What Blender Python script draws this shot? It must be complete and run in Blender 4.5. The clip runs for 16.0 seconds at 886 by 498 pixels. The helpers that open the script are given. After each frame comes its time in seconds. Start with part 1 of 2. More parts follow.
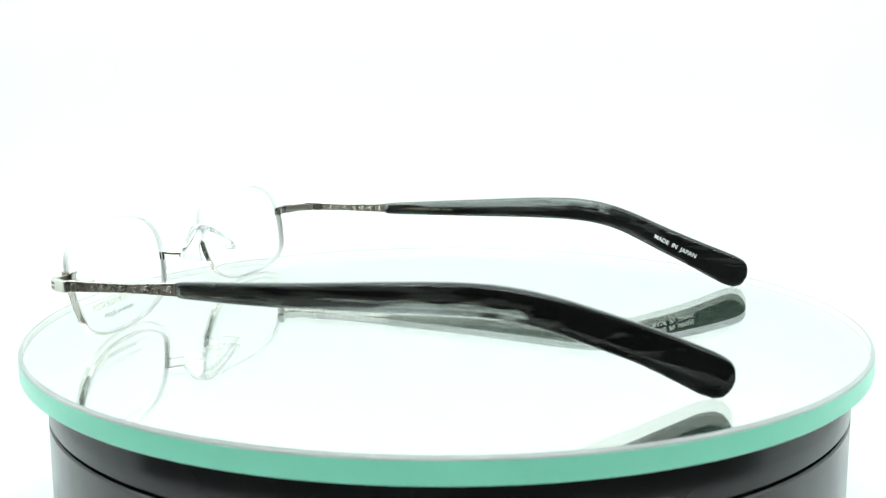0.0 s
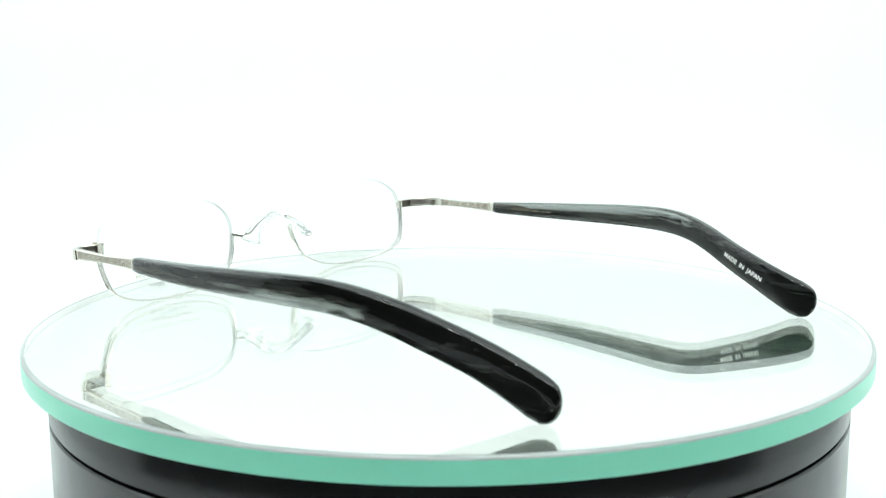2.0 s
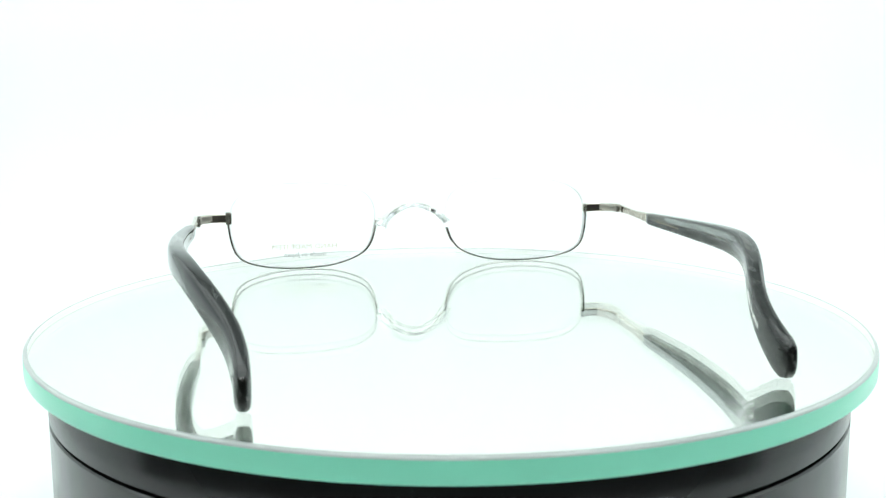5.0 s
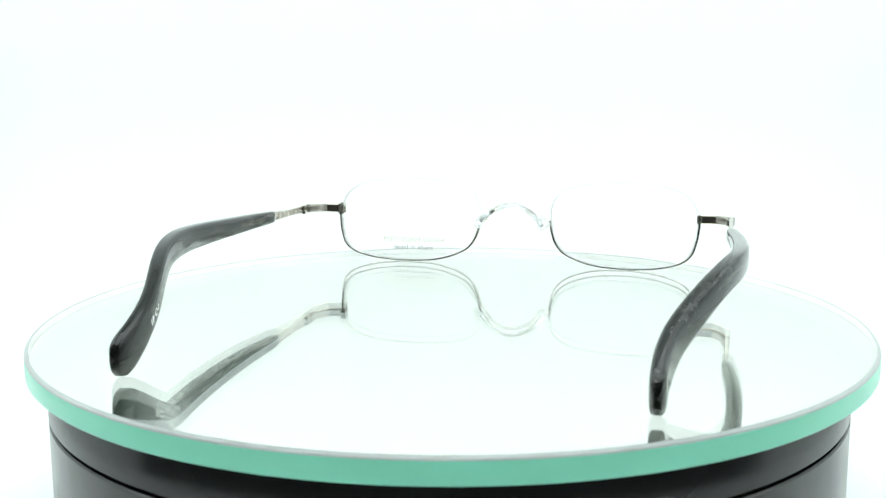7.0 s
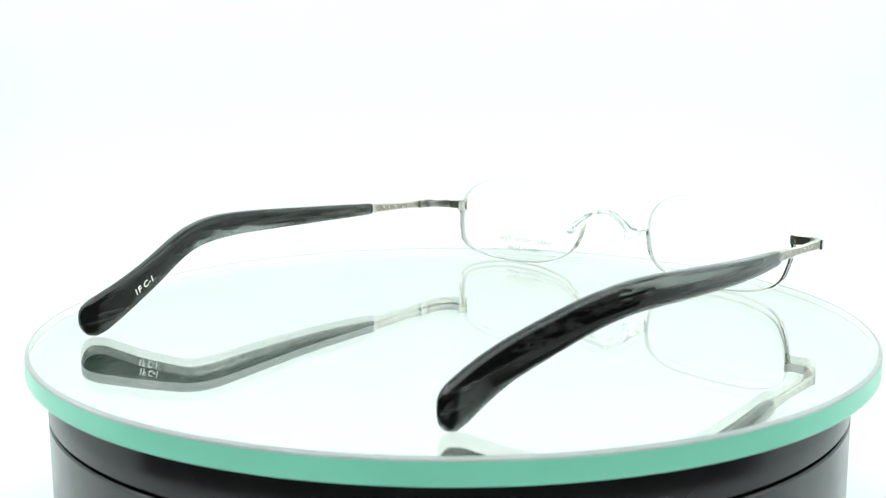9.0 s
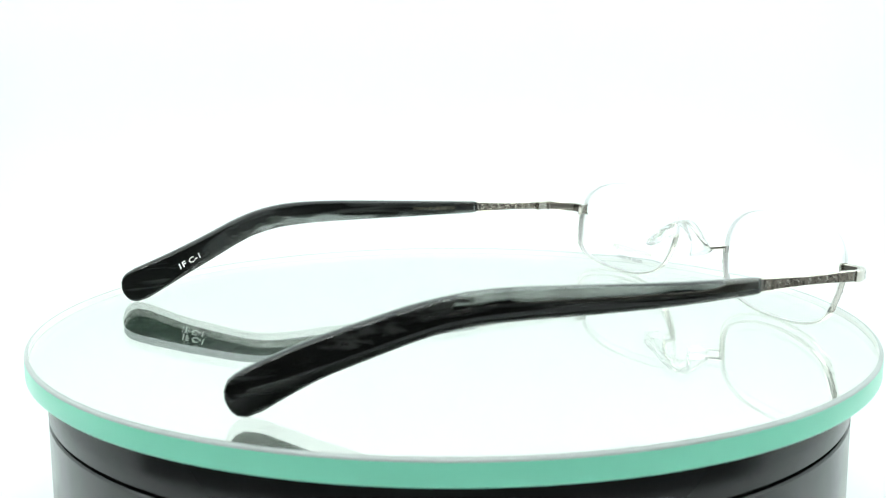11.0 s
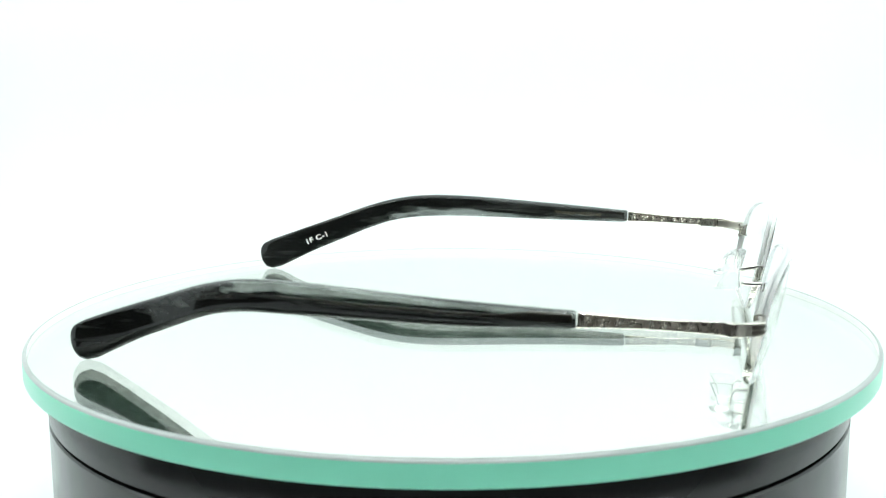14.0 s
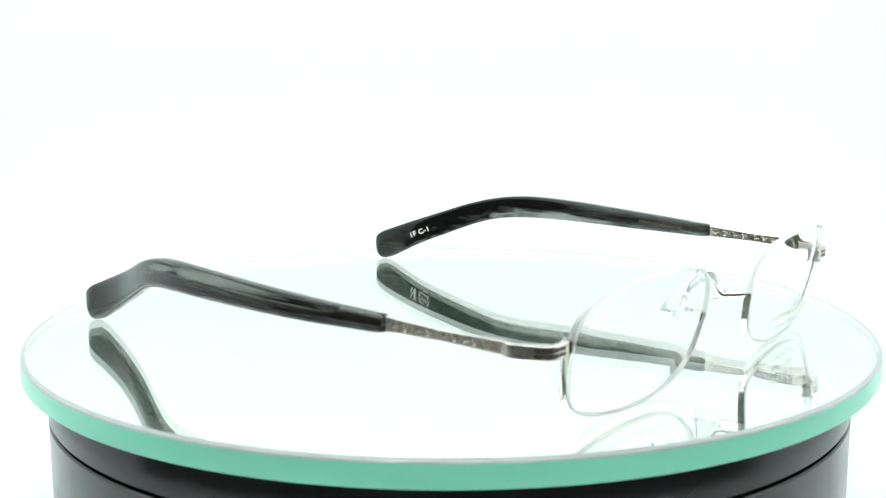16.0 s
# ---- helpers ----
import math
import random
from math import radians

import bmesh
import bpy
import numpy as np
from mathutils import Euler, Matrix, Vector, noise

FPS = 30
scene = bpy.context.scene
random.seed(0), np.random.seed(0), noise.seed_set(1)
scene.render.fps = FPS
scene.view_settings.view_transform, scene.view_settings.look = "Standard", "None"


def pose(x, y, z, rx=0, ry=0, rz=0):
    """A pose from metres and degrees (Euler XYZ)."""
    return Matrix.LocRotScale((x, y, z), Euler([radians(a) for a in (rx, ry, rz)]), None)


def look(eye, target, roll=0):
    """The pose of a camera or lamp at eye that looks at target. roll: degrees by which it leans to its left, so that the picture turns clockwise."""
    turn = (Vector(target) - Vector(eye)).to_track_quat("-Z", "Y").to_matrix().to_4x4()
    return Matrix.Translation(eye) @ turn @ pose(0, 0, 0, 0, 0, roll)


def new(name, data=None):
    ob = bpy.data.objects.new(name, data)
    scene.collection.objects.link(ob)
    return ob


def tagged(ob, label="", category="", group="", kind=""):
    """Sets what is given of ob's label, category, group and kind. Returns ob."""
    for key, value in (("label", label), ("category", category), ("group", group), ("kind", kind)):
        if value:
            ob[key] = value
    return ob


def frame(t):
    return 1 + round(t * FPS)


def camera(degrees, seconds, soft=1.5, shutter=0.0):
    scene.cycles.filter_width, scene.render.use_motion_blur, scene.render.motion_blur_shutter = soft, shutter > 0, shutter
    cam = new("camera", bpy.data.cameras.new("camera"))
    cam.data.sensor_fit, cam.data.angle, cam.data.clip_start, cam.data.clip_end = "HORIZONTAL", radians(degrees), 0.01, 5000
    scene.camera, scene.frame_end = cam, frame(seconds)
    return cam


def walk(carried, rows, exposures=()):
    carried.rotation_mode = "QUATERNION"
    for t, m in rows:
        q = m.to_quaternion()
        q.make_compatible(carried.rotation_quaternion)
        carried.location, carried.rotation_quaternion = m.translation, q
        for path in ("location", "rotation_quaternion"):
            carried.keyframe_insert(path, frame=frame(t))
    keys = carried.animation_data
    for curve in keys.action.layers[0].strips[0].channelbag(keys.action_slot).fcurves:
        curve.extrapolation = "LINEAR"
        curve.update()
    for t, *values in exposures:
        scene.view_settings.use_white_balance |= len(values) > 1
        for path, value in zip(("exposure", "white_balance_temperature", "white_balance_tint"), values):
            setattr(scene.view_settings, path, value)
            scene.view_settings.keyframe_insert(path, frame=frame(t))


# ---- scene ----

MM = 0.001

# ---- camera: stands still before the open side of the light box ----
cam = camera(42.64, 16.0, soft=1.15)
cam.data.dof.use_dof, cam.data.dof.focus_distance, cam.data.dof.aperture_fstop = True, 0.31, 34.0
EYE = Vector((0.0, -0.29372, 0.06992))
PITCH, YAW = radians(9.866), radians(-0.284)
AIM = EYE + Vector((math.sin(YAW) * math.cos(PITCH), math.cos(YAW) * math.cos(PITCH), -math.sin(PITCH)))
walk(cam, [(0.0, look(EYE, AIM, -0.199)), (16.0, look(EYE, AIM, -0.199))], exposures=[(0.0, 0.0), (4.0, 0.0), (7.0, -0.04), (9.0, -0.04), (12.0, 0.0), (16.0, 0.0)])

# ---- light: a soft lamp under the roof of the light box, added side fills, a dim room outside ----
world = bpy.data.worlds.new("room")
scene.world = world
world.use_nodes = True
world.node_tree.nodes["Background"].inputs[0].default_value = (1.0, 0.96, 0.90, 1)
world.node_tree.nodes["Background"].inputs[1].default_value = 0.03


def area_lamp(name, m, sx, sy, watts, colour):
    data = bpy.data.lights.new(name, "AREA")
    data.shape, data.size, data.size_y, data.energy, data.color = "RECTANGLE", sx, sy, watts, colour
    ob = new(name, data)
    ob.matrix_world = m
    return ob


COOL = (0.914, 1.0, 0.985)
# Soft lamp standing in for the light of the LEDs overhead.
area_lamp("roof_soft_lamp", look((0, 0.01, 0.385), (0, 0.011, 0.0)), 0.5, 0.34, 1.21, COOL)
# Unseen fill lamps added at both side walls to brighten the box.
area_lamp("wall_fill_lamp", look((-0.292, 0.08, 0.16), (0.0, 0.08, 0.10)), 0.3, 0.3, 0.37, COOL)
area_lamp("wall_fill_lamp", look((0.292, 0.08, 0.16), (0.0, 0.08, 0.10)), 0.3, 0.3, 0.37, COOL)


# ---- materials ----
def material(name, base=(0.8, 0.8, 0.8), rough=0.5, metal=0.0, **more):
    m = bpy.data.materials.new(name)
    m.use_nodes = True
    b = m.node_tree.nodes["Principled BSDF"]
    b.inputs["Base Color"].default_value = (*base, 1)
    b.inputs["Roughness"].default_value = rough
    b.inputs["Metallic"].default_value = metal
    for key, value in more.items():
        b.inputs[key.replace("_", " ")].default_value = value
    return m


def node(m, kind, **inputs):
    n = m.node_tree.nodes.new(kind)
    for key, value in inputs.items():
        n.inputs[key.replace("_", " ")].default_value = value
    return n


def link(m, a, out, b, inp):
    m.node_tree.links.new(a.outputs[out], b.inputs[inp])


def noise_at(m, scale, stretch=(1, 1, 1), detail=4.0):
    co = node(m, "ShaderNodeTexCoord")
    mp = node(m, "ShaderNodeMapping")
    mp.inputs["Scale"].default_value = stretch
    tx = node(m, "ShaderNodeTexNoise", Scale=scale, Detail=detail)
    link(m, co, "Object", mp, "Vector")
    link(m, mp, "Vector", tx, "Vector")
    return tx


def ramp(m, source, stops, out="Fac"):
    r = node(m, "ShaderNodeValToRGB")
    while len(r.color_ramp.elements) < len(stops):
        r.color_ramp.elements.new(0.5)
    for e, (at, c) in zip(r.color_ramp.elements, stops):
        e.position, e.color = at, (*c, 1)
    link(m, source, out, r, "Fac")
    return r


def roughened(m, scale, lo, hi, stretch=(1, 1, 1), bump=0.0):
    b = m.node_tree.nodes["Principled BSDF"]
    tx = noise_at(m, scale, stretch)
    r = ramp(m, tx, [(0.3, (lo,) * 3), (0.7, (hi,) * 3)])
    link(m, r, "Color", b, "Roughness")
    if bump:
        bp = node(m, "ShaderNodeBump", Strength=bump, Distance=0.0001)
        link(m, tx, "Fac", bp, "Height")
        link(m, bp, "Normal", b, "Normal")
    return m


PAPER = roughened(material("white_paper", (0.9, 0.93, 0.925)), 60, 0.7, 0.9)
SILVER = roughened(material("antique_silver", (0.73, 0.69, 0.62), 0.2, 1.0), 900, 0.14, 0.26, bump=0.05)
DARK_SILVER = roughened(material("darkened_silver", (0.42, 0.39, 0.35), 0.25, 1.0), 1500, 0.29, 0.4, bump=0.1)
RIM_METAL = roughened(material("grey_titanium", (0.76, 0.74, 0.70), 0.15, 1.0), 900, 0.09, 0.16, bump=0.03)
INLAY = roughened(material("browned_recess", (0.40, 0.355, 0.30), 0.25, 1.0), 1200, 0.22, 0.34, bump=0.1)
BROWNED = roughened(material("browned_metal", (0.13, 0.115, 0.10), 0.25, 1.0), 900, 0.29, 0.36)
STEEL = roughened(material("core_steel", (0.30, 0.27, 0.24), 0.3, 1.0), 800, 0.29, 0.4)
LENS = material("clear_lens", (0.995, 1.0, 0.998), 0.0, 0.0, Transmission_Weight=1.0, IOR=1.035)
LENS_EDGE = material("ground_lens_edge", (0.99, 0.995, 0.995), 0.5, 0.0, Transmission_Weight=0.5, IOR=1.03)
NYLON = material("clear_nylon", (0.94, 0.96, 0.96), 0.05, 0.0, Transmission_Weight=1.0, IOR=1.04)
SILICONE = material("clear_soft_plastic", (0.955, 0.97, 0.975), 0.14, 0.0, Transmission_Weight=0.93, IOR=1.3)
PANE = material("mirror_glass", (0.992, 1.0, 0.995), 0.0, 0.0, Transmission_Weight=1.0, IOR=1.52)


def silvering():
    """Mirror silvering under pale green glass; a mixed-in green veil lifts dark reflections."""
    m = material("mirror_silvering", (0.985, 0.975, 0.945), 0.0, 1.0)
    haze = node(m, "ShaderNodeBsdfDiffuse", Color=(0.62, 1.0, 0.78, 1))
    mix = node(m, "ShaderNodeMixShader", Fac=0.03)
    link(m, m.node_tree.nodes["Principled BSDF"], "BSDF", mix, 1)
    link(m, haze, "BSDF", mix, 2)
    link(m, mix, "Shader", m.node_tree.nodes["Material Output"], "Surface")
    return m


SILVERING = silvering()
GREEN = roughened(material("green_glass_edge", (0.32, 0.98, 0.72), 0.2, 0.0, Coat_Weight=0.3), 1500, 0.30, 0.34)
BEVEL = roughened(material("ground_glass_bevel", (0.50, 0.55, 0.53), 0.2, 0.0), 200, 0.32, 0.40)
# Opaque white in place of the bright backdrop that clear glass would show.
LINER = material("white_edge_liner", (0.96, 0.985, 0.975), 0.4)
BLACK = roughened(material("black_gloss_plastic", (0.016, 0.0165, 0.017), 0.12, 0.0), 90, 0.17, 0.25)
GROOVE = material("black_groove", (0.004, 0.004, 0.004), 0.6)
WHITE_INK = material("white_ink", (0.85, 0.86, 0.85), 0.5)
GOLD_INK = material("faded_gold_ink", (0.17, 0.15, 0.10), 0.4, 0.3)
PALE_GOLD = material("pale_gold_ink", (0.72, 0.68, 0.55), 0.45, 0.1)
GREY_INK = material("grey_ink", (0.32, 0.32, 0.32), 0.5)
LED = material("led_glow", (0.9, 0.9, 0.9), 0.5, Emission_Color=(0.95, 1.0, 1.0, 1), Emission_Strength=110.0)


def acetate():
    """Smoky streaked acetate: clear grey between black streaks along the temple, black towards its end."""
    m = material("streaked_smoke_acetate", (0.02, 0.02, 0.02), 0.05, 0.0, IOR=1.40, Coat_Weight=0.03, Coat_Roughness=0.03)
    b = m.node_tree.nodes["Principled BSDF"]
    streak = noise_at(m, 1.0, (400, 27, 500), 3.5)
    fine = noise_at(m, 1.0, (900, 60, 1500), 2.0)
    co = node(m, "ShaderNodeTexCoord")
    sep = node(m, "ShaderNodeSeparateXYZ")
    link(m, co, "Object", sep, "Vector")
    tip = node(m, "ShaderNodeMapRange")
    for key, value in (("From Min", -0.122), ("From Max", -0.07), ("To Min", -0.27), ("To Max", 0.005)):
        tip.inputs[key].default_value = value
    link(m, sep, "Y", tip, "Value")
    a1 = node(m, "ShaderNodeMath")
    a1.operation = "ADD"
    link(m, streak, "Fac", a1, 0)
    link(m, tip, "Result", a1, 1)
    fore = node(m, "ShaderNodeMapRange")
    for key, value in (("From Min", -0.058), ("From Max", -0.040), ("To Min", 0.0), ("To Max", 0.06)):
        fore.inputs[key].default_value = value
    link(m, sep, "Y", fore, "Value")
    a3 = node(m, "ShaderNodeMath")
    a3.operation = "ADD"
    link(m, a1, "Value", a3, 0)
    link(m, fore, "Result", a3, 1)
    zone = node(m, "ShaderNodeAttribute")
    zone.attribute_name = "clear_zone"
    a4 = node(m, "ShaderNodeMath")
    a4.operation = "ADD"
    link(m, a3, "Value", a4, 0)
    link(m, zone, "Fac", a4, 1)
    a2 = node(m, "ShaderNodeMath")
    a2.operation = "MULTIPLY_ADD"
    a2.inputs[1].default_value = 0.22
    link(m, fine, "Fac", a2, 0)
    link(m, a4, "Value", a2, 2)
    clear = ramp(m, a2, [(0.55, (0, 0, 0)), (0.67, (1, 1, 1))], "Value")
    tone = ramp(m, a2, [(0.42, (0.007, 0.008, 0.0075)), (0.60, (0.046, 0.050, 0.047)), (0.74, (0.26, 0.275, 0.265))], "Value")
    link(m, clear, "Color", b, "Transmission Weight")
    link(m, tone, "Color", b, "Base Color")
    return m


ACETATE = acetate()


# ---- mesh helpers ----
def part(name, bm, mat, parent, label="", smooth=True, crease=38):
    me = bpy.data.meshes.new(name)
    bmesh.ops.recalc_face_normals(bm, faces=bm.faces)
    for f in bm.faces:
        f.smooth = smooth
    bm.to_mesh(me)
    bm.free()
    for x in (mat if isinstance(mat, (list, tuple)) else [mat]):
        me.materials.append(x)
    if smooth:
        me.set_sharp_from_angle(angle=radians(crease))
    ob = new(name, me)
    ob.parent = parent
    if label:
        tagged(ob, label)
    return ob


def rings(bm, loops, closed=False, caps=True):
    """Skin a row of equal loops of points (millimetres)."""
    vs = [[bm.verts.new(Vector(p) * MM) for p in loop] for loop in loops]
    n = len(vs[0])
    rows = list(zip(vs, vs[1:])) + ([(vs[-1], vs[0])] if closed else [])
    for a, b in rows:
        for i in range(n):
            bm.faces.new((a[i], a[(i + 1) % n], b[(i + 1) % n], b[i]))
    if caps and not closed:
        bm.faces.new(vs[0][::-1])
        bm.faces.new(vs[-1])
    return bm


def spline(points, steps=6, closed=False):
    """A smooth line through the points."""
    p = [Vector(q) for q in points]
    n, out = len(p), []
    for i in range(n if closed else n - 1):
        a, b, c, d = (p[(i + k) % n] if closed else p[min(max(i + k, 0), n - 1)] for k in (-1, 0, 1, 2))
        for k in range(steps):
            t = k / steps
            out.append(0.5 * (2 * b + (c - a) * t + (2 * a - 5 * b + 4 * c - d) * t * t + (3 * b - a - 3 * c + d) * t ** 3))
    return out if closed else out + [p[-1]]


FLAT = ((1, 0.9), (0.8, 1), (-0.8, 1), (-1, 0.9), (-1, -0.9), (-0.8, -1), (0.8, -1), (1, -0.9))


def tube(bm, points, rx, ry=None, sides=8, up=(0, 0, 1), power=1.0, closed=False, section=None):
    """Sweep a rounded section, rx wide and ry high, along the points; rx may be a function of the way along."""
    p = [Vector(q) for q in points]
    loops = []
    for i, q in enumerate(p):
        a, b = (p[i - 1], p[(i + 1) % len(p)]) if closed else (p[max(i - 1, 0)], p[min(i + 1, len(p) - 1)])
        t = (b - a).normalized()
        side = t.cross(Vector(up)).normalized()
        top = side.cross(t).normalized()
        u = i / max(1, len(p) - 1)
        w = rx(u) if callable(rx) else rx
        h = (ry(u) if callable(ry) else ry) if ry is not None else w
        shape = section or [(se(math.cos(v), power), se(math.sin(v), power)) for v in (2 * math.pi * (k + 0.5) / sides for k in range(sides))]
        loops.append([q + side * (w * a) + top * (h * b) for a, b in shape])
    return rings(bm, loops, closed)


def se(c, power):
    return math.copysign(abs(c) ** power, c)


def box(bm, x0, x1, y0, y1, z0, z1, bevel=0.0):
    r = bmesh.ops.create_cube(bm, size=1.0)
    for v in r["verts"]:
        v.co = Vector(((x0 + x1) / 2 + v.co.x * (x1 - x0), (y0 + y1) / 2 + v.co.y * (y1 - y0), (z0 + z1) / 2 + v.co.z * (z1 - z0))) * MM
    if bevel:
        edges = list({e for v in r["verts"] for e in v.link_edges})
        bmesh.ops.bevel(bm, geom=edges, offset=bevel * MM, segments=2, affect="EDGES")
    return bm


def lathe(bm, profile, n=160):
    """Turn a profile of (radius, height) about the upright axis, open at its ends."""
    vs = [[bm.verts.new((r * MM * math.cos(a), r * MM * math.sin(a), z * MM)) for a in (2 * math.pi * k / n for k in range(n))] for r, z in profile]
    for a, b in zip(vs, vs[1:]):
        for i in range(n):
            bm.faces.new((a[i], a[(i + 1) % n], b[(i + 1) % n], b[i]))
    return vs


def lettering(name, words, height, m, mat, parent, label="", width=None, depth=0.03, wrap=None, bold=0.0):
    """Words in the built-in font as a mesh part: capitals of that height, placed by m (x along the line, y up)."""
    cu = bpy.data.curves.new(name, "FONT")
    cu.body, cu.align_x, cu.align_y, cu.size, cu.extrude, cu.resolution_u = words, "CENTER", "CENTER", 1.0, 0.0, 2
    cu.offset = bold
    temp = bpy.data.objects.new(name, cu)
    scene.collection.objects.link(temp)
    bpy.context.view_layer.update()
    me = bpy.data.meshes.new_from_object(temp.evaluated_get(bpy.context.evaluated_depsgraph_get()))
    bpy.data.objects.remove(temp)
    bpy.data.curves.remove(cu)
    xs = [v.co.x for v in me.vertices]
    k = height / 0.70
    kx = width / (max(xs) - min(xs)) if width else k
    for v in me.vertices:
        v.co = m @ (Vector((v.co.x * kx, v.co.y * k, depth)) * MM)
        if wrap:
            v.co.x = wrap(v.co.y / MM, v.co.z / MM) * MM
    me.materials.clear()
    me.materials.append(mat)
    ob = new(name, me)
    ob.parent = parent
    if label:
        tagged(ob, label)
    return ob


def on_face(origin, along, out):
    """A pose for lettering: x along the line, z out of the face (millimetres)."""
    x = Vector(along).normalized()
    z = (Vector(out) - x * Vector(out).dot(x)).normalized()
    y = z.cross(x)
    m = Matrix((x, y, z)).transposed().to_4x4()
    m.translation = Vector(origin) * MM
    return m


# ---- the light box ----
FLOOR = -62.0


def light_box():
    bm = bmesh.new()
    prof = [(-290.0, FLOOR)]
    prof += [(180 + 120 * math.sin(a), FLOOR + 120 - 120 * math.cos(a)) for a in (math.pi / 2 * k / 14 for k in range(15))]
    prof += [(300, 400)]
    under = [(y + 3 * (1 if i > 8 else 0), z - (3 if i <= 8 else 0)) for i, (y, z) in enumerate(prof)]
    loops = [[(x, y, z) for y, z in prof + under[::-1]] for x in (-297, 297)]
    rings(bm, loops)
    tagged(part("backdrop", bm, PAPER, None), "seamless white paper sweep behind the turntable", "backdrop", kind="structure")
    for name, x0, x1 in (("wall_west", -303, -298), ("wall_east", 298, 303)):
        tagged(part(name, box(bmesh.new(), x0, x1, -100, 304, FLOOR - 4, 400), PAPER, None, smooth=False), "white side wall of a light box", "wall", kind="structure")
    tagged(part("ceiling", box(bmesh.new(), -303, 303, -275, 304, 401, 406), PAPER, None, smooth=False), "white roof of a light box", "ceiling", kind="structure")


def led_strip(y):
    strip = tagged(new("led_strip"), "white strip of small bright LEDs under the roof", "lamp", "LED strips of the light box")
    strip.location = (0, y * MM, 0.372)
    part("rail", box(bmesh.new(), -200, 200, -6, 6, 0, 6, 0.8), PAPER, strip, smooth=False)
    one = None
    for k in range(20):
        x = -190 + 20 * k
        if one is None:
            bm = bmesh.new()
            bmesh.ops.create_cone(bm, cap_ends=True, segments=10, radius1=4.4 * MM, radius2=4.0 * MM, depth=1.2 * MM)
            one = part("led", bm, LED, strip)
            ob = one
        else:
            ob = new("led", one.data)
            ob.parent = strip
        ob.location = (x * MM, 0, -0.8 * MM)


# ---- turntable ----
def turntable_base():
    base = tagged(new("turntable_base"), "glossy black plastic turntable base with a thin groove", "turntable")
    base.location = (0, 0, FLOOR * MM)
    f = -FLOOR
    bm = bmesh.new()
    lathe(bm, [(60, 0.2), (98.6, 0.2), (101.1, 1.0), (101.5, 2.4), (101.5, f - 16.6), (101.1, f - 16.2), (97.0, f - 16.1)], 192)
    part("body", bm, BLACK, base)
    bm = bmesh.new()
    lathe(bm, [(99.5, f - 17.0), (99.5, f - 15.0)], 192)
    part("groove", bm, GROOVE, base, "dark recessed groove")
    bm = bmesh.new()
    lathe(bm, [(97.0, f - 15.4), (101.1, f - 15.4), (101.5, f - 15.0), (101.5, f - 7.0), (100.9, f - 6.0), (99.7, f - 5.6), (40, f - 5.6)], 192)
    part("platter", bm, BLACK, base, "black rotating platter ring")


TOP, RADIUS, BOTTOM = 0.6, 107.0, -4.9


def mirror_disc():
    disc = tagged(new("mirror_disc"), "round mirror plate with pale green glass edge on the turntable", "mirror")
    bm = bmesh.new()
    vs = lathe(bm, [(RADIUS - 0.9, TOP), (0.001, TOP)], 240)
    bmesh.ops.remove_doubles(bm, verts=vs[1], dist=1e-5)
    part("glass_top", bm, PANE, disc, "clear glass face").visible_shadow = False
    bm = bmesh.new()
    rim = [(RADIUS - 0.9 + 0.9 * math.sin(a), TOP - 0.9 + 0.9 * math.cos(a)) for a in (math.pi / 2 * k / 5 for k in range(6))]
    lathe(bm, rim[:5], 240)
    part("glass_bevel", bm, BEVEL, disc, "ground bevel of the glass")
    # Ring added a little proud of the glass, to draw its thin far-edge line.
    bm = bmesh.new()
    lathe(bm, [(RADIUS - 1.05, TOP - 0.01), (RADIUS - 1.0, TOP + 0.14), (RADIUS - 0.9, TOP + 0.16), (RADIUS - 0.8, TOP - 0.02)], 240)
    part("edge_line", bm, BEVEL, disc, "fine raised ring added to draw the line round the glass")
    bm = bmesh.new()
    lathe(bm, rim[4:] + [(RADIUS, BOTTOM + 0.5), (RADIUS - 0.5, BOTTOM), (RADIUS - 2, BOTTOM)], 240)
    part("glass_edge", bm, GREEN, disc, "polished green glass edge")
    # Liner added behind the green edge so its far side looks lit through.
    bm = bmesh.new()
    lathe(bm, [(RADIUS - 0.93, TOP - 0.02), (RADIUS - 0.93, BOTTOM + 0.2)], 240)
    part("edge_liner", bm, LINER, disc, "white liner added for the light seen through the glass edge")
    bm = bmesh.new()
    vs = lathe(bm, [(RADIUS - 0.95, BOTTOM + 0.25), (0.001, BOTTOM + 0.25)], 240)
    bmesh.ops.remove_doubles(bm, verts=vs[1], dist=1e-5)
    part("silvering", bm, SILVERING, disc, "mirror silvering under the glass")
    return disc


# ---- eyeglasses (millimetres in their own space: x to the wearer's right, y forward, z up from the mirror) ----
OUTLINE = [(59.0, 19.5), (59.2, 15.0), (58.5, 10.5), (56.9, 6.3), (53.5, 3.6), (47.0, 1.75), (40.0, 1.0), (35.0, 0.92),
           (28.0, 1.3), (22.0, 2.6), (16.5, 5.0), (13.6, 8.3), (12.1, 12.5), (11.4, 16.2), (11.5, 19.6), (12.7, 22.6),
           (15.4, 25.1), (20.0, 27.0), (28.0, 28.1), (36.0, 28.4), (44.0, 28.1), (50.6, 27.0), (55.4, 24.9), (58.0, 22.4)]
LX, LZ = 35.0, 15.5
TILT = math.tan(radians(12.0))


def lens_y(x, z):
    """How far forward the middle of the lens lies: it bulges forward, and leans forward at the top."""
    r2 = ((x - LX) / 24.5) ** 2 + ((z - LZ) / 24.5) ** 2
    return (59 - x) * 0.063 + 0.9 + 3.1 * (1 - r2) + TILT * (z - LZ)


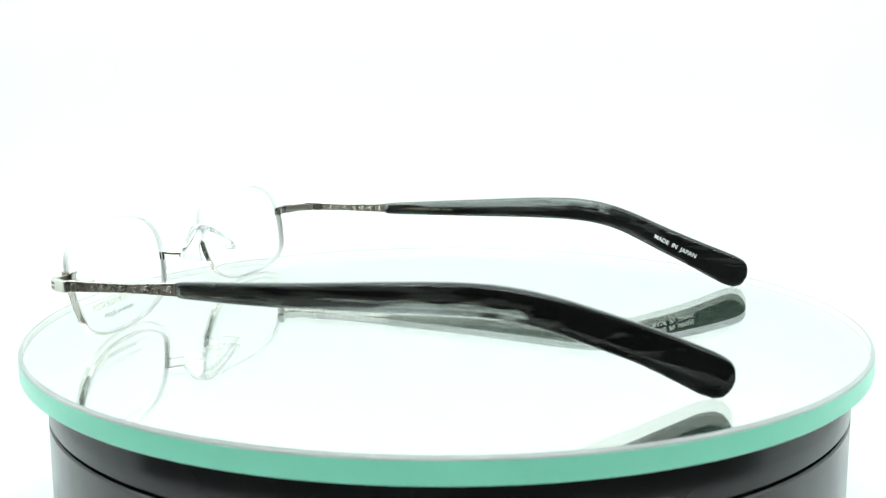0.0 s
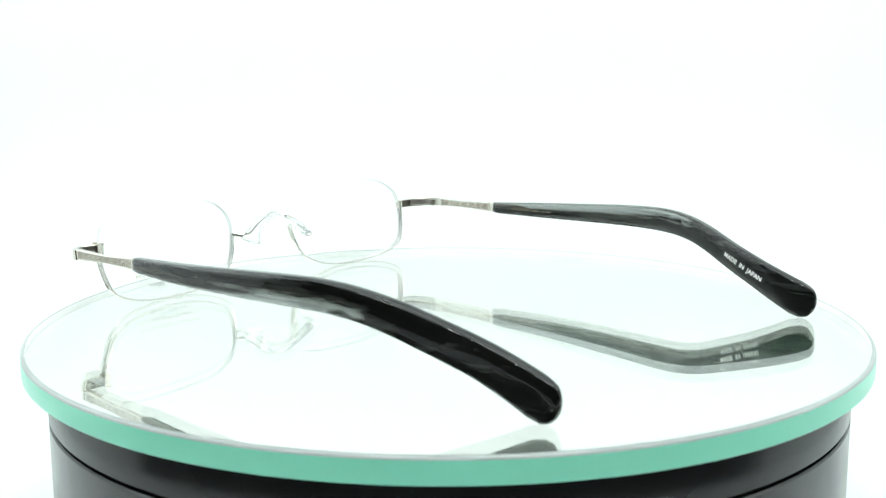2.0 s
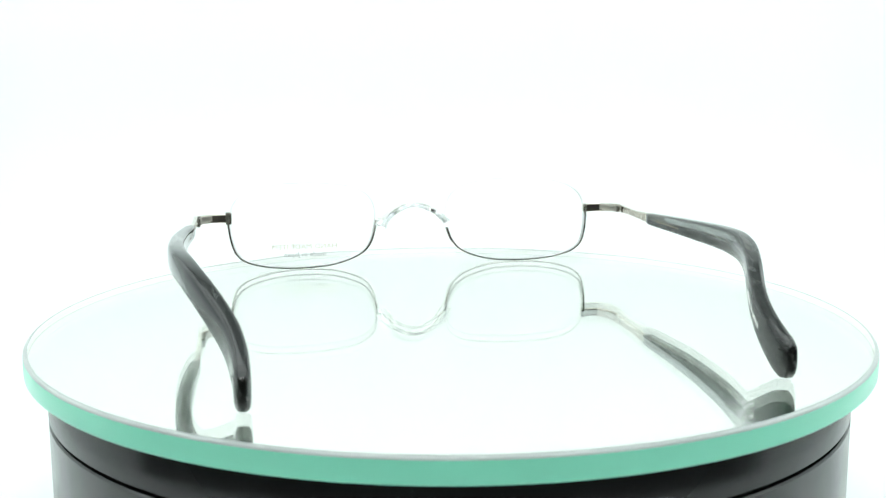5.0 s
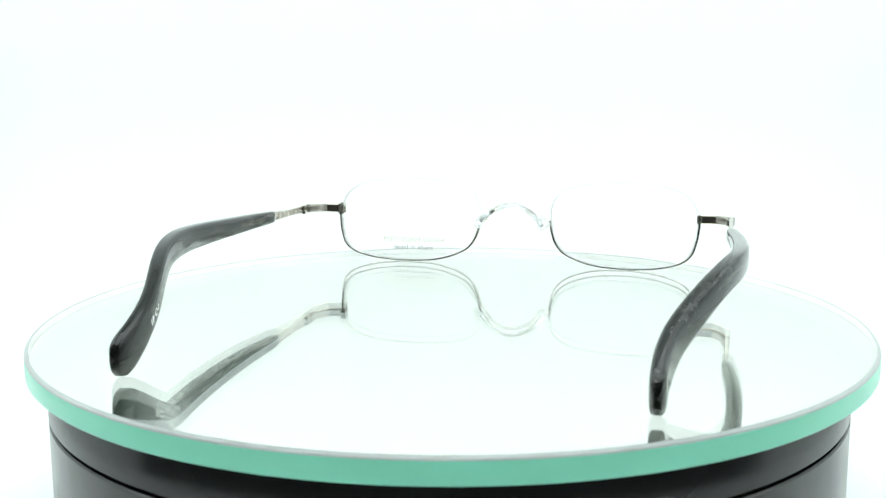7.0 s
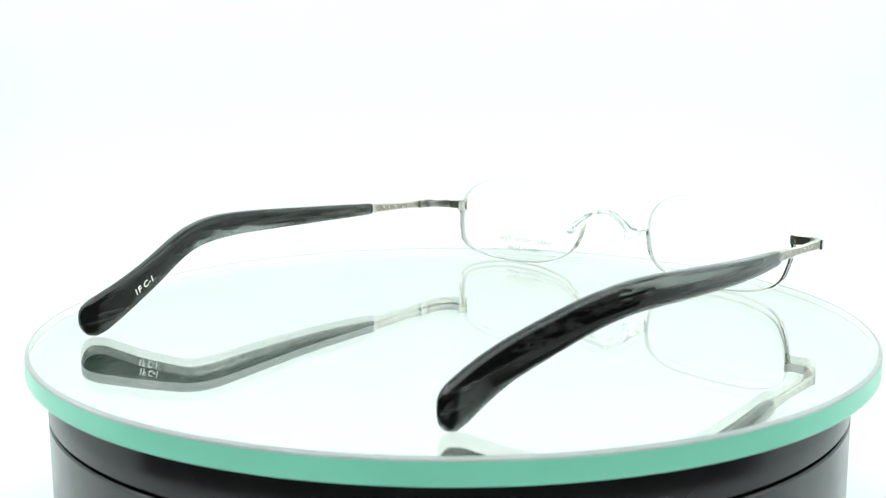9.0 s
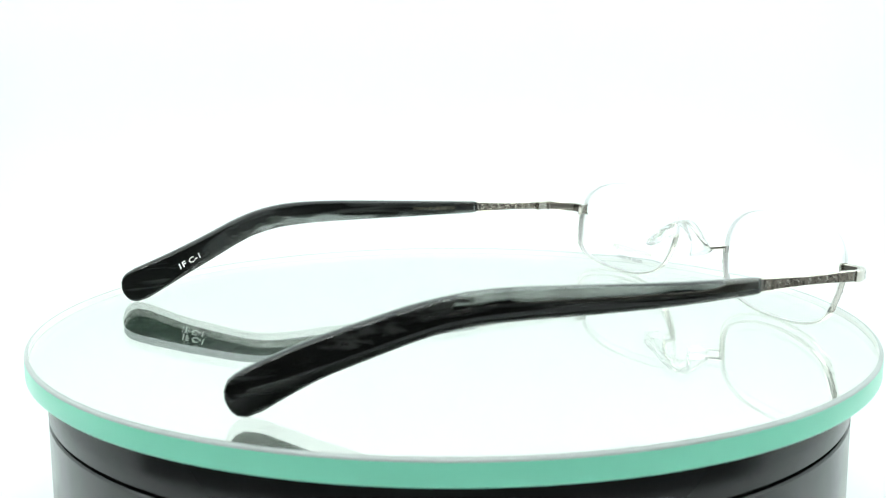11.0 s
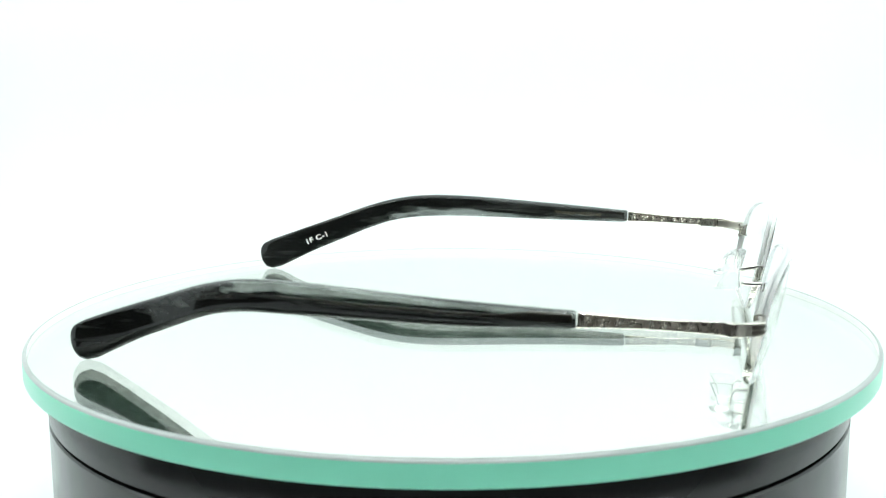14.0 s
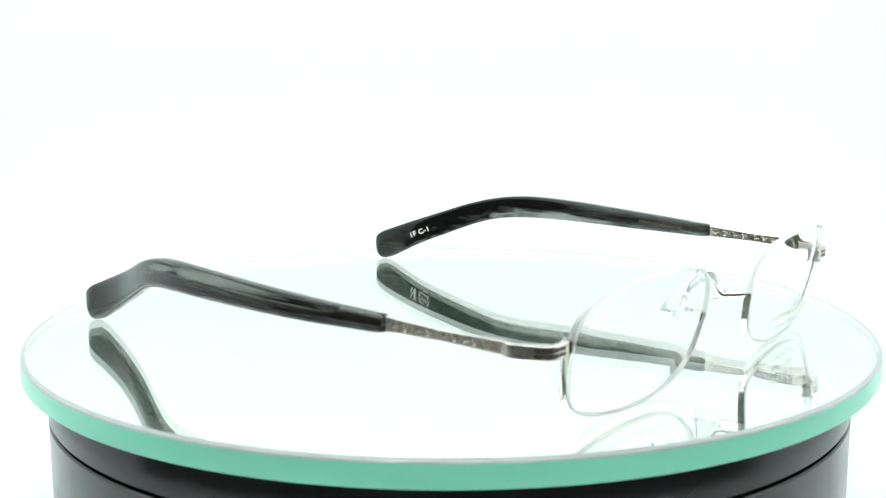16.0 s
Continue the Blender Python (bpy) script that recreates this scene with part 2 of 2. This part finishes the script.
def lens_line(steps=5):
    return [(p.x, p.y) for p in spline([(x, z, 0) for x, z in OUTLINE], steps, closed=True)]


def lens(side, parent):
    line = lens_line()
    n = len(line)
    bm = bmesh.new()
    thick = 1.05
    front, back = [], []
    for k in (1.0, 0.985, 0.8, 0.55, 0.3):
        for rows, off in ((front, thick), (back, -thick)):
            row = []
            for x, z in line:
                x, z = LX + (x - LX) * k * 0.985, LZ + (z - LZ) * k * 0.985
                row.append(bm.verts.new(Vector((side * x, lens_y(x, z) + off * (0.9 if k == 1.0 else 1.0), z)) * MM))
            rows.append(row)
    for rows, off in ((front, thick), (back, -thick)):
        for a, b in zip(rows, rows[1:]):
            for i in range(n):
                bm.faces.new((a[i], a[(i + 1) % n], b[(i + 1) % n], b[i]))
        c = bm.verts.new(Vector((side * LX, lens_y(LX, LZ) + off, LZ)) * MM)
        for i in range(n):
            bm.faces.new((rows[-1][i], rows[-1][(i + 1) % n], c))
    # edge with a shallow groove for the nylon line
    prev = front[0]
    for off in (0.28, 0.0, -0.28):
        row = []
        for x, z in line:
            k = 0.985 if off else 0.972
            x, z = LX + (x - LX) * k, LZ + (z - LZ) * k
            row.append(bm.verts.new(Vector((side * x, lens_y(x, z) + off, z)) * MM))
        for i in range(n):
            f = bm.faces.new((prev[i], prev[(i + 1) % n], row[(i + 1) % n], row[i]))
            f.material_index = 1
        prev = row
    for i in range(n):
        f = bm.faces.new((prev[i], prev[(i + 1) % n], back[0][(i + 1) % n], back[0][i]))
        f.material_index = 1
    return part("lens", bm, [LENS, LENS_EDGE], parent, "clear demo lens")


def rim(side, parent):
    line = spline([(x, z, 0) for x, z in [(59.2, 16.9)] + OUTLINE[1:13] + [(11.5, 15.9)]], 6)
    pts = [Vector((side * p.x, lens_y(p.x, p.y), p.y)) for p in line]
    c = Vector((side * LX, lens_y(LX, LZ), LZ))
    loops = []
    for i, q in enumerate(pts):
        t = (pts[min(i + 1, len(pts) - 1)] - pts[max(i - 1, 0)]).normalized()
        out = Vector((t.z, 0, -t.x))
        if out.dot(q - c) < 0:
            out = -out
        u = i / (len(pts) - 1)
        wide = float(np.interp(min(u / 0.26, (1 - u) / 0.20), [0, 0.8, 1.05, 1.6], [1.0, 0.86, 0.52, 0.46] if u < 0.5 else [0.8, 0.68, 0.5, 0.46]))
        high = float(np.interp(min(u / 0.26, (1 - u) / 0.20), [0, 1, 1.6], [0.34, 0.30, 0.25]))
        fwd = Vector((0, 1, 0))
        loops.append([q + out * (0.02 + high * a) + fwd * (wide * b)
                      for a, b in ((-0.8, -1), (0.8, -1), (1, -0.9), (1, 0.9), (0.8, 1), (-0.8, 1), (-1, 0.9), (-1, -0.9))])
    r = part("half_rim", rings(bmesh.new(), loops), RIM_METAL, parent, "grey silver metal half rim under the lens")
    # engraved beading on the upright stretches of the rim
    bm = bmesh.new()
    for i, q in enumerate(pts):
        u = i / (len(pts) - 1)
        if 0.03 < u < 0.23 or 0.83 < u < 0.98:
            t = (pts[i + 1] - pts[i - 1]).normalized()
            out = Vector((t.z, 0, -t.x))
            if out.dot(q - c) < 0:
                out = -out
            for k in (-0.5, 0.0, 0.5):
                a = q + out * 0.34 + Vector((0, k * 1.2 + 0.15 * math.sin(i * 2.1), 0))
                tube(bm, [a - t * 0.45, a + Vector((0, 0.14 * (-1) ** i, 0)), a + t * 0.45], 0.06, sides=5, up=(0, 1, 0))
    tagged(part("engraving", bm, SILVER, r, "fine engraved beading"), kind="stuff")
    # nylon line over the top of the lens
    order = OUTLINE[13:] + OUTLINE[:1]
    pts = []
    for p in spline([(x, z, 0) for x, z in order], 5):
        x, z = LX + (p.x - LX) * 0.978, LZ + (p.y - LZ) * 0.978
        pts.append((side * x, lens_y(x, z), z))
    part("nylon_line", tube(bmesh.new(), pts, 0.24, sides=8, up=(0, 1, 0)), NYLON, parent, "clear nylon line over the lens")


def bridge(parent):
    half = [(11.4, 3.6, 15.7), (10.2, 1.2, 15.4), (9.0, -1.0, 15.4), (7.9, -1.9, 16.8), (6.2, -2.3, 18.7), (4.2, -2.2, 20.1), (2.0, -1.9, 21.0)]
    pts = spline([(-x, y, z) for x, y, z in half] + [(0, -1.8, 21.25)] + half[::-1], 5)
    part("bridge", tube(bmesh.new(), pts, lambda u: float(np.interp(abs(2 * u - 1), [0, 0.6, 0.72, 1], [0.36, 0.36, 0.56, 0.6])), sides=10, up=(0, 1, 0)), RIM_METAL, parent, "grey metal wire bridge")
    half = [(11.3, -4.4, 14.0), (10.6, -4.2, 15.3), (9.3, -3.8, 16.8), (7.2, -3.2, 18.5), (4.7, -2.6, 19.9), (2.2, -2.1, 20.9)]
    pts = spline([(-x, y, z) for x, y, z in half] + [(0, -1.9, 21.2)] + half[::-1], 5)
    loops = []
    n = len(pts)
    for i, q in enumerate(pts):
        u = abs(2 * i / (n - 1) - 1)
        t = (pts[min(i + 1, n - 1)] - pts[max(i - 1, 0)]).normalized()
        out = Vector((-t.z, 0, t.x))
        pad = max(0.0, (u - 0.6) / 0.4)
        wide = 2.1 + 1.2 * pad - (1.9 if i in (0, n - 1) else 0.7 if i in (1, n - 2) else 0)
        high = (0.72 + 0.75 * pad) * (0.45 if i in (0, n - 1) else 0.85 if i in (1, n - 2) else 1)
        lean = 0.12 + 0.17 * u
        loops.append([q + out * (high * se(math.sin(v), 0.8) + lean * wide * se(math.cos(v), 0.7)) + Vector((0, wide * se(math.cos(v), 0.7), 0))
                      for v in (2 * math.pi * k / 16 for k in range(16))])
    part("nose_saddle", rings(bmesh.new(), loops), SILICONE, parent, "clear soft saddle nose pad")


# stations along a temple: y, top, bottom
PROFILE = [(-33.6, 20.9, 17.85), (-34.2, 21.15, 17.6), (-36.0, 21.2, 17.5), (-48.0, 21.9, 17.4), (-60.0, 22.6, 17.4), (-77.0, 23.7, 17.6), (-88.0, 24.25, 17.7),
           (-96.0, 24.4, 17.6), (-103.0, 24.0, 17.2), (-110.0, 22.8, 15.95), (-117.0, 20.8, 13.45), (-124.0, 18.2, 10.45),
           (-132.0, 15.4, 7.2), (-139.0, 12.9, 3.7), (-143.5, 11.3, 1.5), (-146.5, 10.2, 0.72), (-148.4, 9.3, 1.15), (-149.5, 8.6, 2.2), (-150.2, 7.7, 3.4), (-150.6, 6.6, 4.6)]
CENTRE_B = [(0, 68.8), (-8, 69.1), (-20, 69.5), (-34, 70.2), (-48, 71.8), (-62, 72.5), (-76, 72.6), (-90, 71.9), (-103, 69.5), (-110, 67.5), (-117, 65.0),
            (-124, 62.2), (-132, 59.6), (-139, 58.4), (-146, 58.1), (-153, 58.4)]
CENTRE_A = [(y, x - 1.3 * min(1, max(0, (-y - 5) / 30)) - 0.8 * min(1, max(0, (-y - 95) / 30))) for y, x in CENTRE_B]


def along(table, y):
    pts = sorted(table)
    return float(np.interp(y, [p[0] for p in pts], [p[1] for p in pts]))


def smooth_along(table, y):
    return sum(along(table, y + d) for d in (-6, -3, 0, 3, 6)) / 5


TOPS, BOTS = [(p[0], p[1]) for p in PROFILE], [(p[0], p[2]) for p in PROFILE]
SQUARE = 0.52


def sleeve_at(side, y):
    """Middle x, half width, middle z and half height of the acetate sleeve at y."""
    lift = float(np.interp(y, [-140, -120, -100, -70, -34], [0, -0.3, -0.35, -0.5, -0.65])) if side > 0 else 0.0
    soft = 2.5 if -142 < y < -40 else 0
    top = sum(along(TOPS, y + d * soft) for d in (-1, 0, 1)) / 3 + lift
    bot = sum(along(BOTS, y + d * soft) for d in (-1, 0, 1)) / 3 + lift
    half = float(np.interp(y, [-151, -140, -120, -60, -34], [1.75, 1.9, 2.2, 2.15, 1.72]))
    end = min(1.0, 0.72 + 0.28 * min(1, (-33.6 - y) / 0.8)) * math.sqrt(max(0.08, 1 - (max(0, -146.2 - y) / 4.55) ** 2))
    return smooth_along(CENTRE_A if side > 0 else CENTRE_B, y), half * end, (top + bot) / 2, (top - bot) / 2


def inner_face(side, proud=0.035):
    """The x of the sleeve's inner face at y and z."""
    def x_at(y, z):
        cx, half, cz, hz = sleeve_at(side, y)
        h = min(0.97, abs(z - cz) / hz)
        return side * (cx - half * (1 - h ** (2 / SQUARE)) ** (SQUARE / 2) - proud)
    return x_at


def scrolls(x_of, mid_of, half_of, side, parent):
    """Raised scrolls on one face of a temple bar."""
    for s0, flip, size in ((-31.6, 1, 1.0), (-28.6, -1, 1.0), (-25.8, 1, 0.95), (-23.0, -1, 0.9), (-19.4, 1, 0.85), (-16.9, -1, 0.85), (-14.4, 1, 0.85), (-12.2, -1, 0.7)):
        curl = [(s0 + size * (0.10 + 0.062 * j) * math.cos(0.62 * j), flip * ((0.06 + 0.036 * j) * math.sin(0.62 * j))) for j in range(4, 14)]
        tail = [(curl[-1][0] + size * 0.27 * j, curl[-1][1] * (1 - j / 7) - flip * 0.42 * math.sin(0.5 * j)) for j in range(1, 8)]
        pts = [(x_of(s), s, mid_of(s) + h * half_of(s)) for s, h in curl + tail]
        part("scroll", tube(bmesh.new(), pts, lambda u: 0.05 + 0.05 * math.sin(math.pi * u), sides=6, up=(side, 0, 0)), SILVER, parent)


def clear_zone(side, y, h, out):
    """Where the acetate sheet is clear (above 0) or black (below 0); h goes from -1 at the bottom to 1 at the top, out from -1 inside to 1 outside."""
    if side > 0:
        across = float(np.interp(h, [-1, -0.85, -0.6, -0.1, 0.15, 1], [0.16, 0.05, -0.28, -0.26, 0.24, 0.28]))
        return across * float(np.interp(y, [-130, -112, -98, -40, -34], [0.2, 0.6, 1, 1, 0.9]))
    patch = 0.24 * float(np.interp(y, [-116, -109, -88, -80], [0, 1, 1, 0])) * float(np.interp(h, [-0.9, -0.6, 0.2, 0.6], [0.3, 1, 1, 0])) * float(np.interp(out, [0, 0.6], [0, 1]))
    across = float(np.interp(h, [-1, -0.5, -0.2, 0.2, 0.9, 1], [0.20, 0.20, 0.10, -0.14, -0.11, 0.05]))
    return across * float(np.interp(y, [-125, -112, -100, -72, -60, -45, -34], [0.2, 0.6, 1, 1, 0.6, 0.4, 0.3])) - 0.02 + patch


def temple(side, parent):
    centre = CENTRE_A if side > 0 else CENTRE_B
    ys = sorted({p[0] for p in PROFILE} | {-40.0 - 3 * k for k in range(36)} | {-145.4 - 0.5 * k for k in range(11)}, reverse=True)
    loops = []
    for y in ys:
        cx, half, cz, hz = sleeve_at(side, y)
        loops.append([(side * (cx + half * se(math.cos(v), SQUARE)), y, cz + hz * se(math.sin(v), SQUARE)) for v in (2 * math.pi * (k + 0.5) / 28 for k in range(28))])
    t = tagged(new("temple"))
    t.parent = parent
    sleeve = part("sleeve", rings(bmesh.new(), loops), ACETATE, t, "streaked smoke grey and black acetate sleeve", crease=65)
    zone = sleeve.data.attributes.new("clear_zone", "FLOAT", "POINT")
    for i, v in enumerate(sleeve.data.vertices):
        y = v.co.y / MM
        cx, half, cz, hz = sleeve_at(side, y)
        zone.data[i].value = clear_zone(side, y, (v.co.z / MM - cz) / hz, (v.co.x * side / MM - cx) / half)
    core = [(side * sleeve_at(side, y)[0], y, sleeve_at(side, y)[2]) for y in (-34.5 - 2 * k for k in range(50))]
    part("core_wire", tube(bmesh.new(), core, 0.45, lambda u: float(np.interp(u, [0, 0.09, 0.14, 1], [0.95, 1.1, 0.42, 0.36])), sides=10, power=0.7), STEEL, t, "dark steel core inside the acetate")

    def bar_x(y):
        return smooth_along(centre, y)

    def bar_mid(y):
        return float(np.interp(y, [-35, -20, -6], [19.4, 18.85, 18.4])) - (0.6 if side > 0 else 0.0) * max(0, (-8 - y) / 26)

    def bar_half(y):
        return float(np.interp(y, [-35, -28, -20, -14, -7], [1.62, 1.3, 1.02, 1.08, 1.3]))
    bys = [-5.4] + [-7.3 - 1.3 * k for k in range(21)]
    pts = [(side * bar_x(y), y, bar_mid(y)) for y in bys]
    bar = part("bar", tube(bmesh.new(), pts, 0.6, lambda u: bar_half(-5.4 - 27.9 * u), section=FLAT), SILVER, t, "slender silver metal temple bar")
    for face in (1, -1):
        bm = bmesh.new()
        ends = (-6.2, -31.9) if face > 0 else (-11.2, -31.9)
        row = [ends[0] + (ends[1] - ends[0]) * k / 14 for k in range(15)]
        rings(bm, [[(side * (bar_x(y) + face * d), y, bar_mid(y) + h * bar_half(y)) for d, h in ((0.5, 0.72), (0.615, 0.70), (0.615, -0.70), (0.5, -0.72))] for y in row])
        part("inlay", bm, INLAY, bar, "browned recess between silver edges", smooth=False)
        scrolls(lambda s: side * (bar_x(s) + face * 0.57), bar_mid, bar_half, side * face, bar)
    bm = bmesh.new()
    box(bm, side * 68.0, side * 68.4, -11.0, -7.0, 17.35, 19.55, 0.25)
    part("hinge_leaf", bm, SILVER, t)
    return t


BRACKET = [(59.3, 1.25), (61.5, 1.55), (64.0, 1.55), (64.9, 1.3), (65.7, 0.6), (67.0, -1.0), (68.6, -3.4), (69.05, -4.3), (69.15, -5.38)]


def bracket_z(y):
    return float(np.interp(y, [-5.4, 1.0], [18.3, 17.75]))


def endpiece(side, parent):
    e = tagged(new("endpiece"))
    e.parent = parent
    pts = [(side * x, y, bracket_z(y)) for x, y in BRACKET]
    bracket = part("bracket", tube(bmesh.new(), pts, 0.66, 1.32, section=FLAT), SILVER, e, "chamfered silver end bracket", crease=24)
    # two dark lines let into the outer face
    for lift in (-0.5, 0.5):
        loops = []
        for (x0, y0), (x1, y1), (x2, y2) in zip(BRACKET, BRACKET[1:6], BRACKET[2:]):
            t = Vector((x2 - x0, y2 - y0)).normalized()
            n = Vector((-t.y, t.x))
            loops.append([(side * (x1 + n.x * d), y1 + n.y * d, bracket_z(y1) + lift + h) for d, h in ((0.55, 0.36), (0.675, 0.34), (0.675, -0.34), (0.55, -0.36))])
        part("groove", rings(bmesh.new(), loops), BROWNED, bracket, "dark browned line", smooth=False)
    # Dark sheet behind the bracket, coloured like the dark room it would reflect.
    part("bracket_back", box(bmesh.new(), side * 60.0, side * 64.6, 0.62, 0.86, 16.6, 18.9, 0.05), BROWNED, e, "dark brown sheet added for the reflection on the bracket's back", smooth=False)
    pts = [(side * x, y, 18.15) for x, y in ((64.4, 0.55), (65.6, -0.5), (66.6, -2.2), (67.6, -4.4), (67.9, -6.2))]
    part("hinge_arm", tube(bmesh.new(), pts, 0.3, 1.0, section=FLAT), DARK_SILVER, e, "dark hinge arm behind the bracket")
    bm = bmesh.new()
    for z, h in ((17.5, 0.42), (18.2, 0.34), (18.9, 0.42)):
        tube(bm, [(side * 67.9, -7.1, z - h / 1.3), (side * 67.9, -7.1, z + h / 1.3)], 0.62, sides=12, up=(0, 1, 0))
    part("hinge_barrel", bm, DARK_SILVER, e, "small three-knuckle hinge")
    bm = bmesh.new()
    box(bm, side * 58.5, side * 59.7, -0.1, 2.3, 16.3, 19.2, 0.3)
    part("rim_lug", bm, SILVER, e)


def eyeglasses():
    g = tagged(new("eyeglasses"), "silver half-rim eyeglasses with streaked black acetate temples on a mirror", "eyeglasses")
    for side in (1, -1):
        lens(side, g)
        rim(side, g)
        endpiece(side, g)
        t = temple(side, g)
        if side > 0:
            x = smooth_along(CENTRE_A, -129) - 1.72
            slope = Vector((smooth_along(CENTRE_A, -135) - smooth_along(CENTRE_A, -123), -12, -4.9))
            lettering("lettering", "MADE  IN  JAPAN", 1.3, on_face((x, -129.3, 12.0), slope, (-1, 0, 0)), WHITE_INK, t, "small white lettering", 14.2, wrap=inner_face(1), bold=0.022)
            bm = bmesh.new()
            face = inner_face(1)
            for a, b in ((-41.5, -48.5), (-49.2, -52.2), (-53.0, -54.0), (-54.6, -56.4)):
                bm.faces.new([bm.verts.new(Vector((face(y, z), y, z)) * MM) for y, z in ((a, 18.75), (b, 18.75), (b, 19.2), (a, 19.2))])
            part("print_bars", bm, GOLD_INK, t, "faded gold print", smooth=False)
        else:
            x = -smooth_along(CENTRE_B, -131) + 1.70
            slope = Vector((-(smooth_along(CENTRE_B, -125) - smooth_along(CENTRE_B, -137)), 12, 5.0))
            lettering("lettering", "1F C-1", 1.6, on_face((x, -131.3, 11.0), slope, (1, 0, 0)), WHITE_INK, t, "small white lettering", 7.0, wrap=inner_face(-1), bold=0.022)
            x = -smooth_along(CENTRE_B, -48) + 1.74
            lettering("lettering", "TITANIUM 48\u25a122-140", 0.95, on_face((x, -49.0, 19.7), (-0.02, 1, -0.03), (1, 0, 0)), GOLD_INK, t, "faded gold lettering", 14.5, wrap=inner_face(-1))
    bridge(g)
    # print on the front of one demo lens
    for words, z, h, w, ink in (("HAND MADE ITEM", 7.2, 1.6, 21.0, PALE_GOLD), ("made in Japan", 4.8, 1.5, 13.5, GREY_INK)):
        x = -35.0
        y = lens_y(35.0, z) + 1.1
        lettering("lens_print", words, h, on_face((x, y, z), (-1, 0.0, 0), (0, 1, -TILT)), ink, g, "print on the demo lens", w, 0.06)
    return g


light_box()
led_strip(-215)
led_strip(-250)
turntable_base()
DISC = mirror_disc()
GLASSES = eyeglasses()


# ---- what moves: the turntable turns clockwise, seen from above ----
def motions():
    def turn(t):
        return 6.300 - 12.6563 * (t - 7) - 0.0063 * (t - 7) ** 2
    times = [0, 0.1, 0.2, 0.3] + [0.5 * k for k in range(1, 32)] + [15.7, 15.8, 15.9, 16.0]
    walk(DISC, [(t, pose(0, 0, 0, 0, 0, turn(t)) @ pose(0.00075, 0.00063, 0)) for t in times])
    walk(GLASSES, [(t, pose(0, 0, 0, 0, 0, turn(t)) @ pose(0.02889, 0.06962, 0, 0, 0, -20.277)) for t in times])


motions()
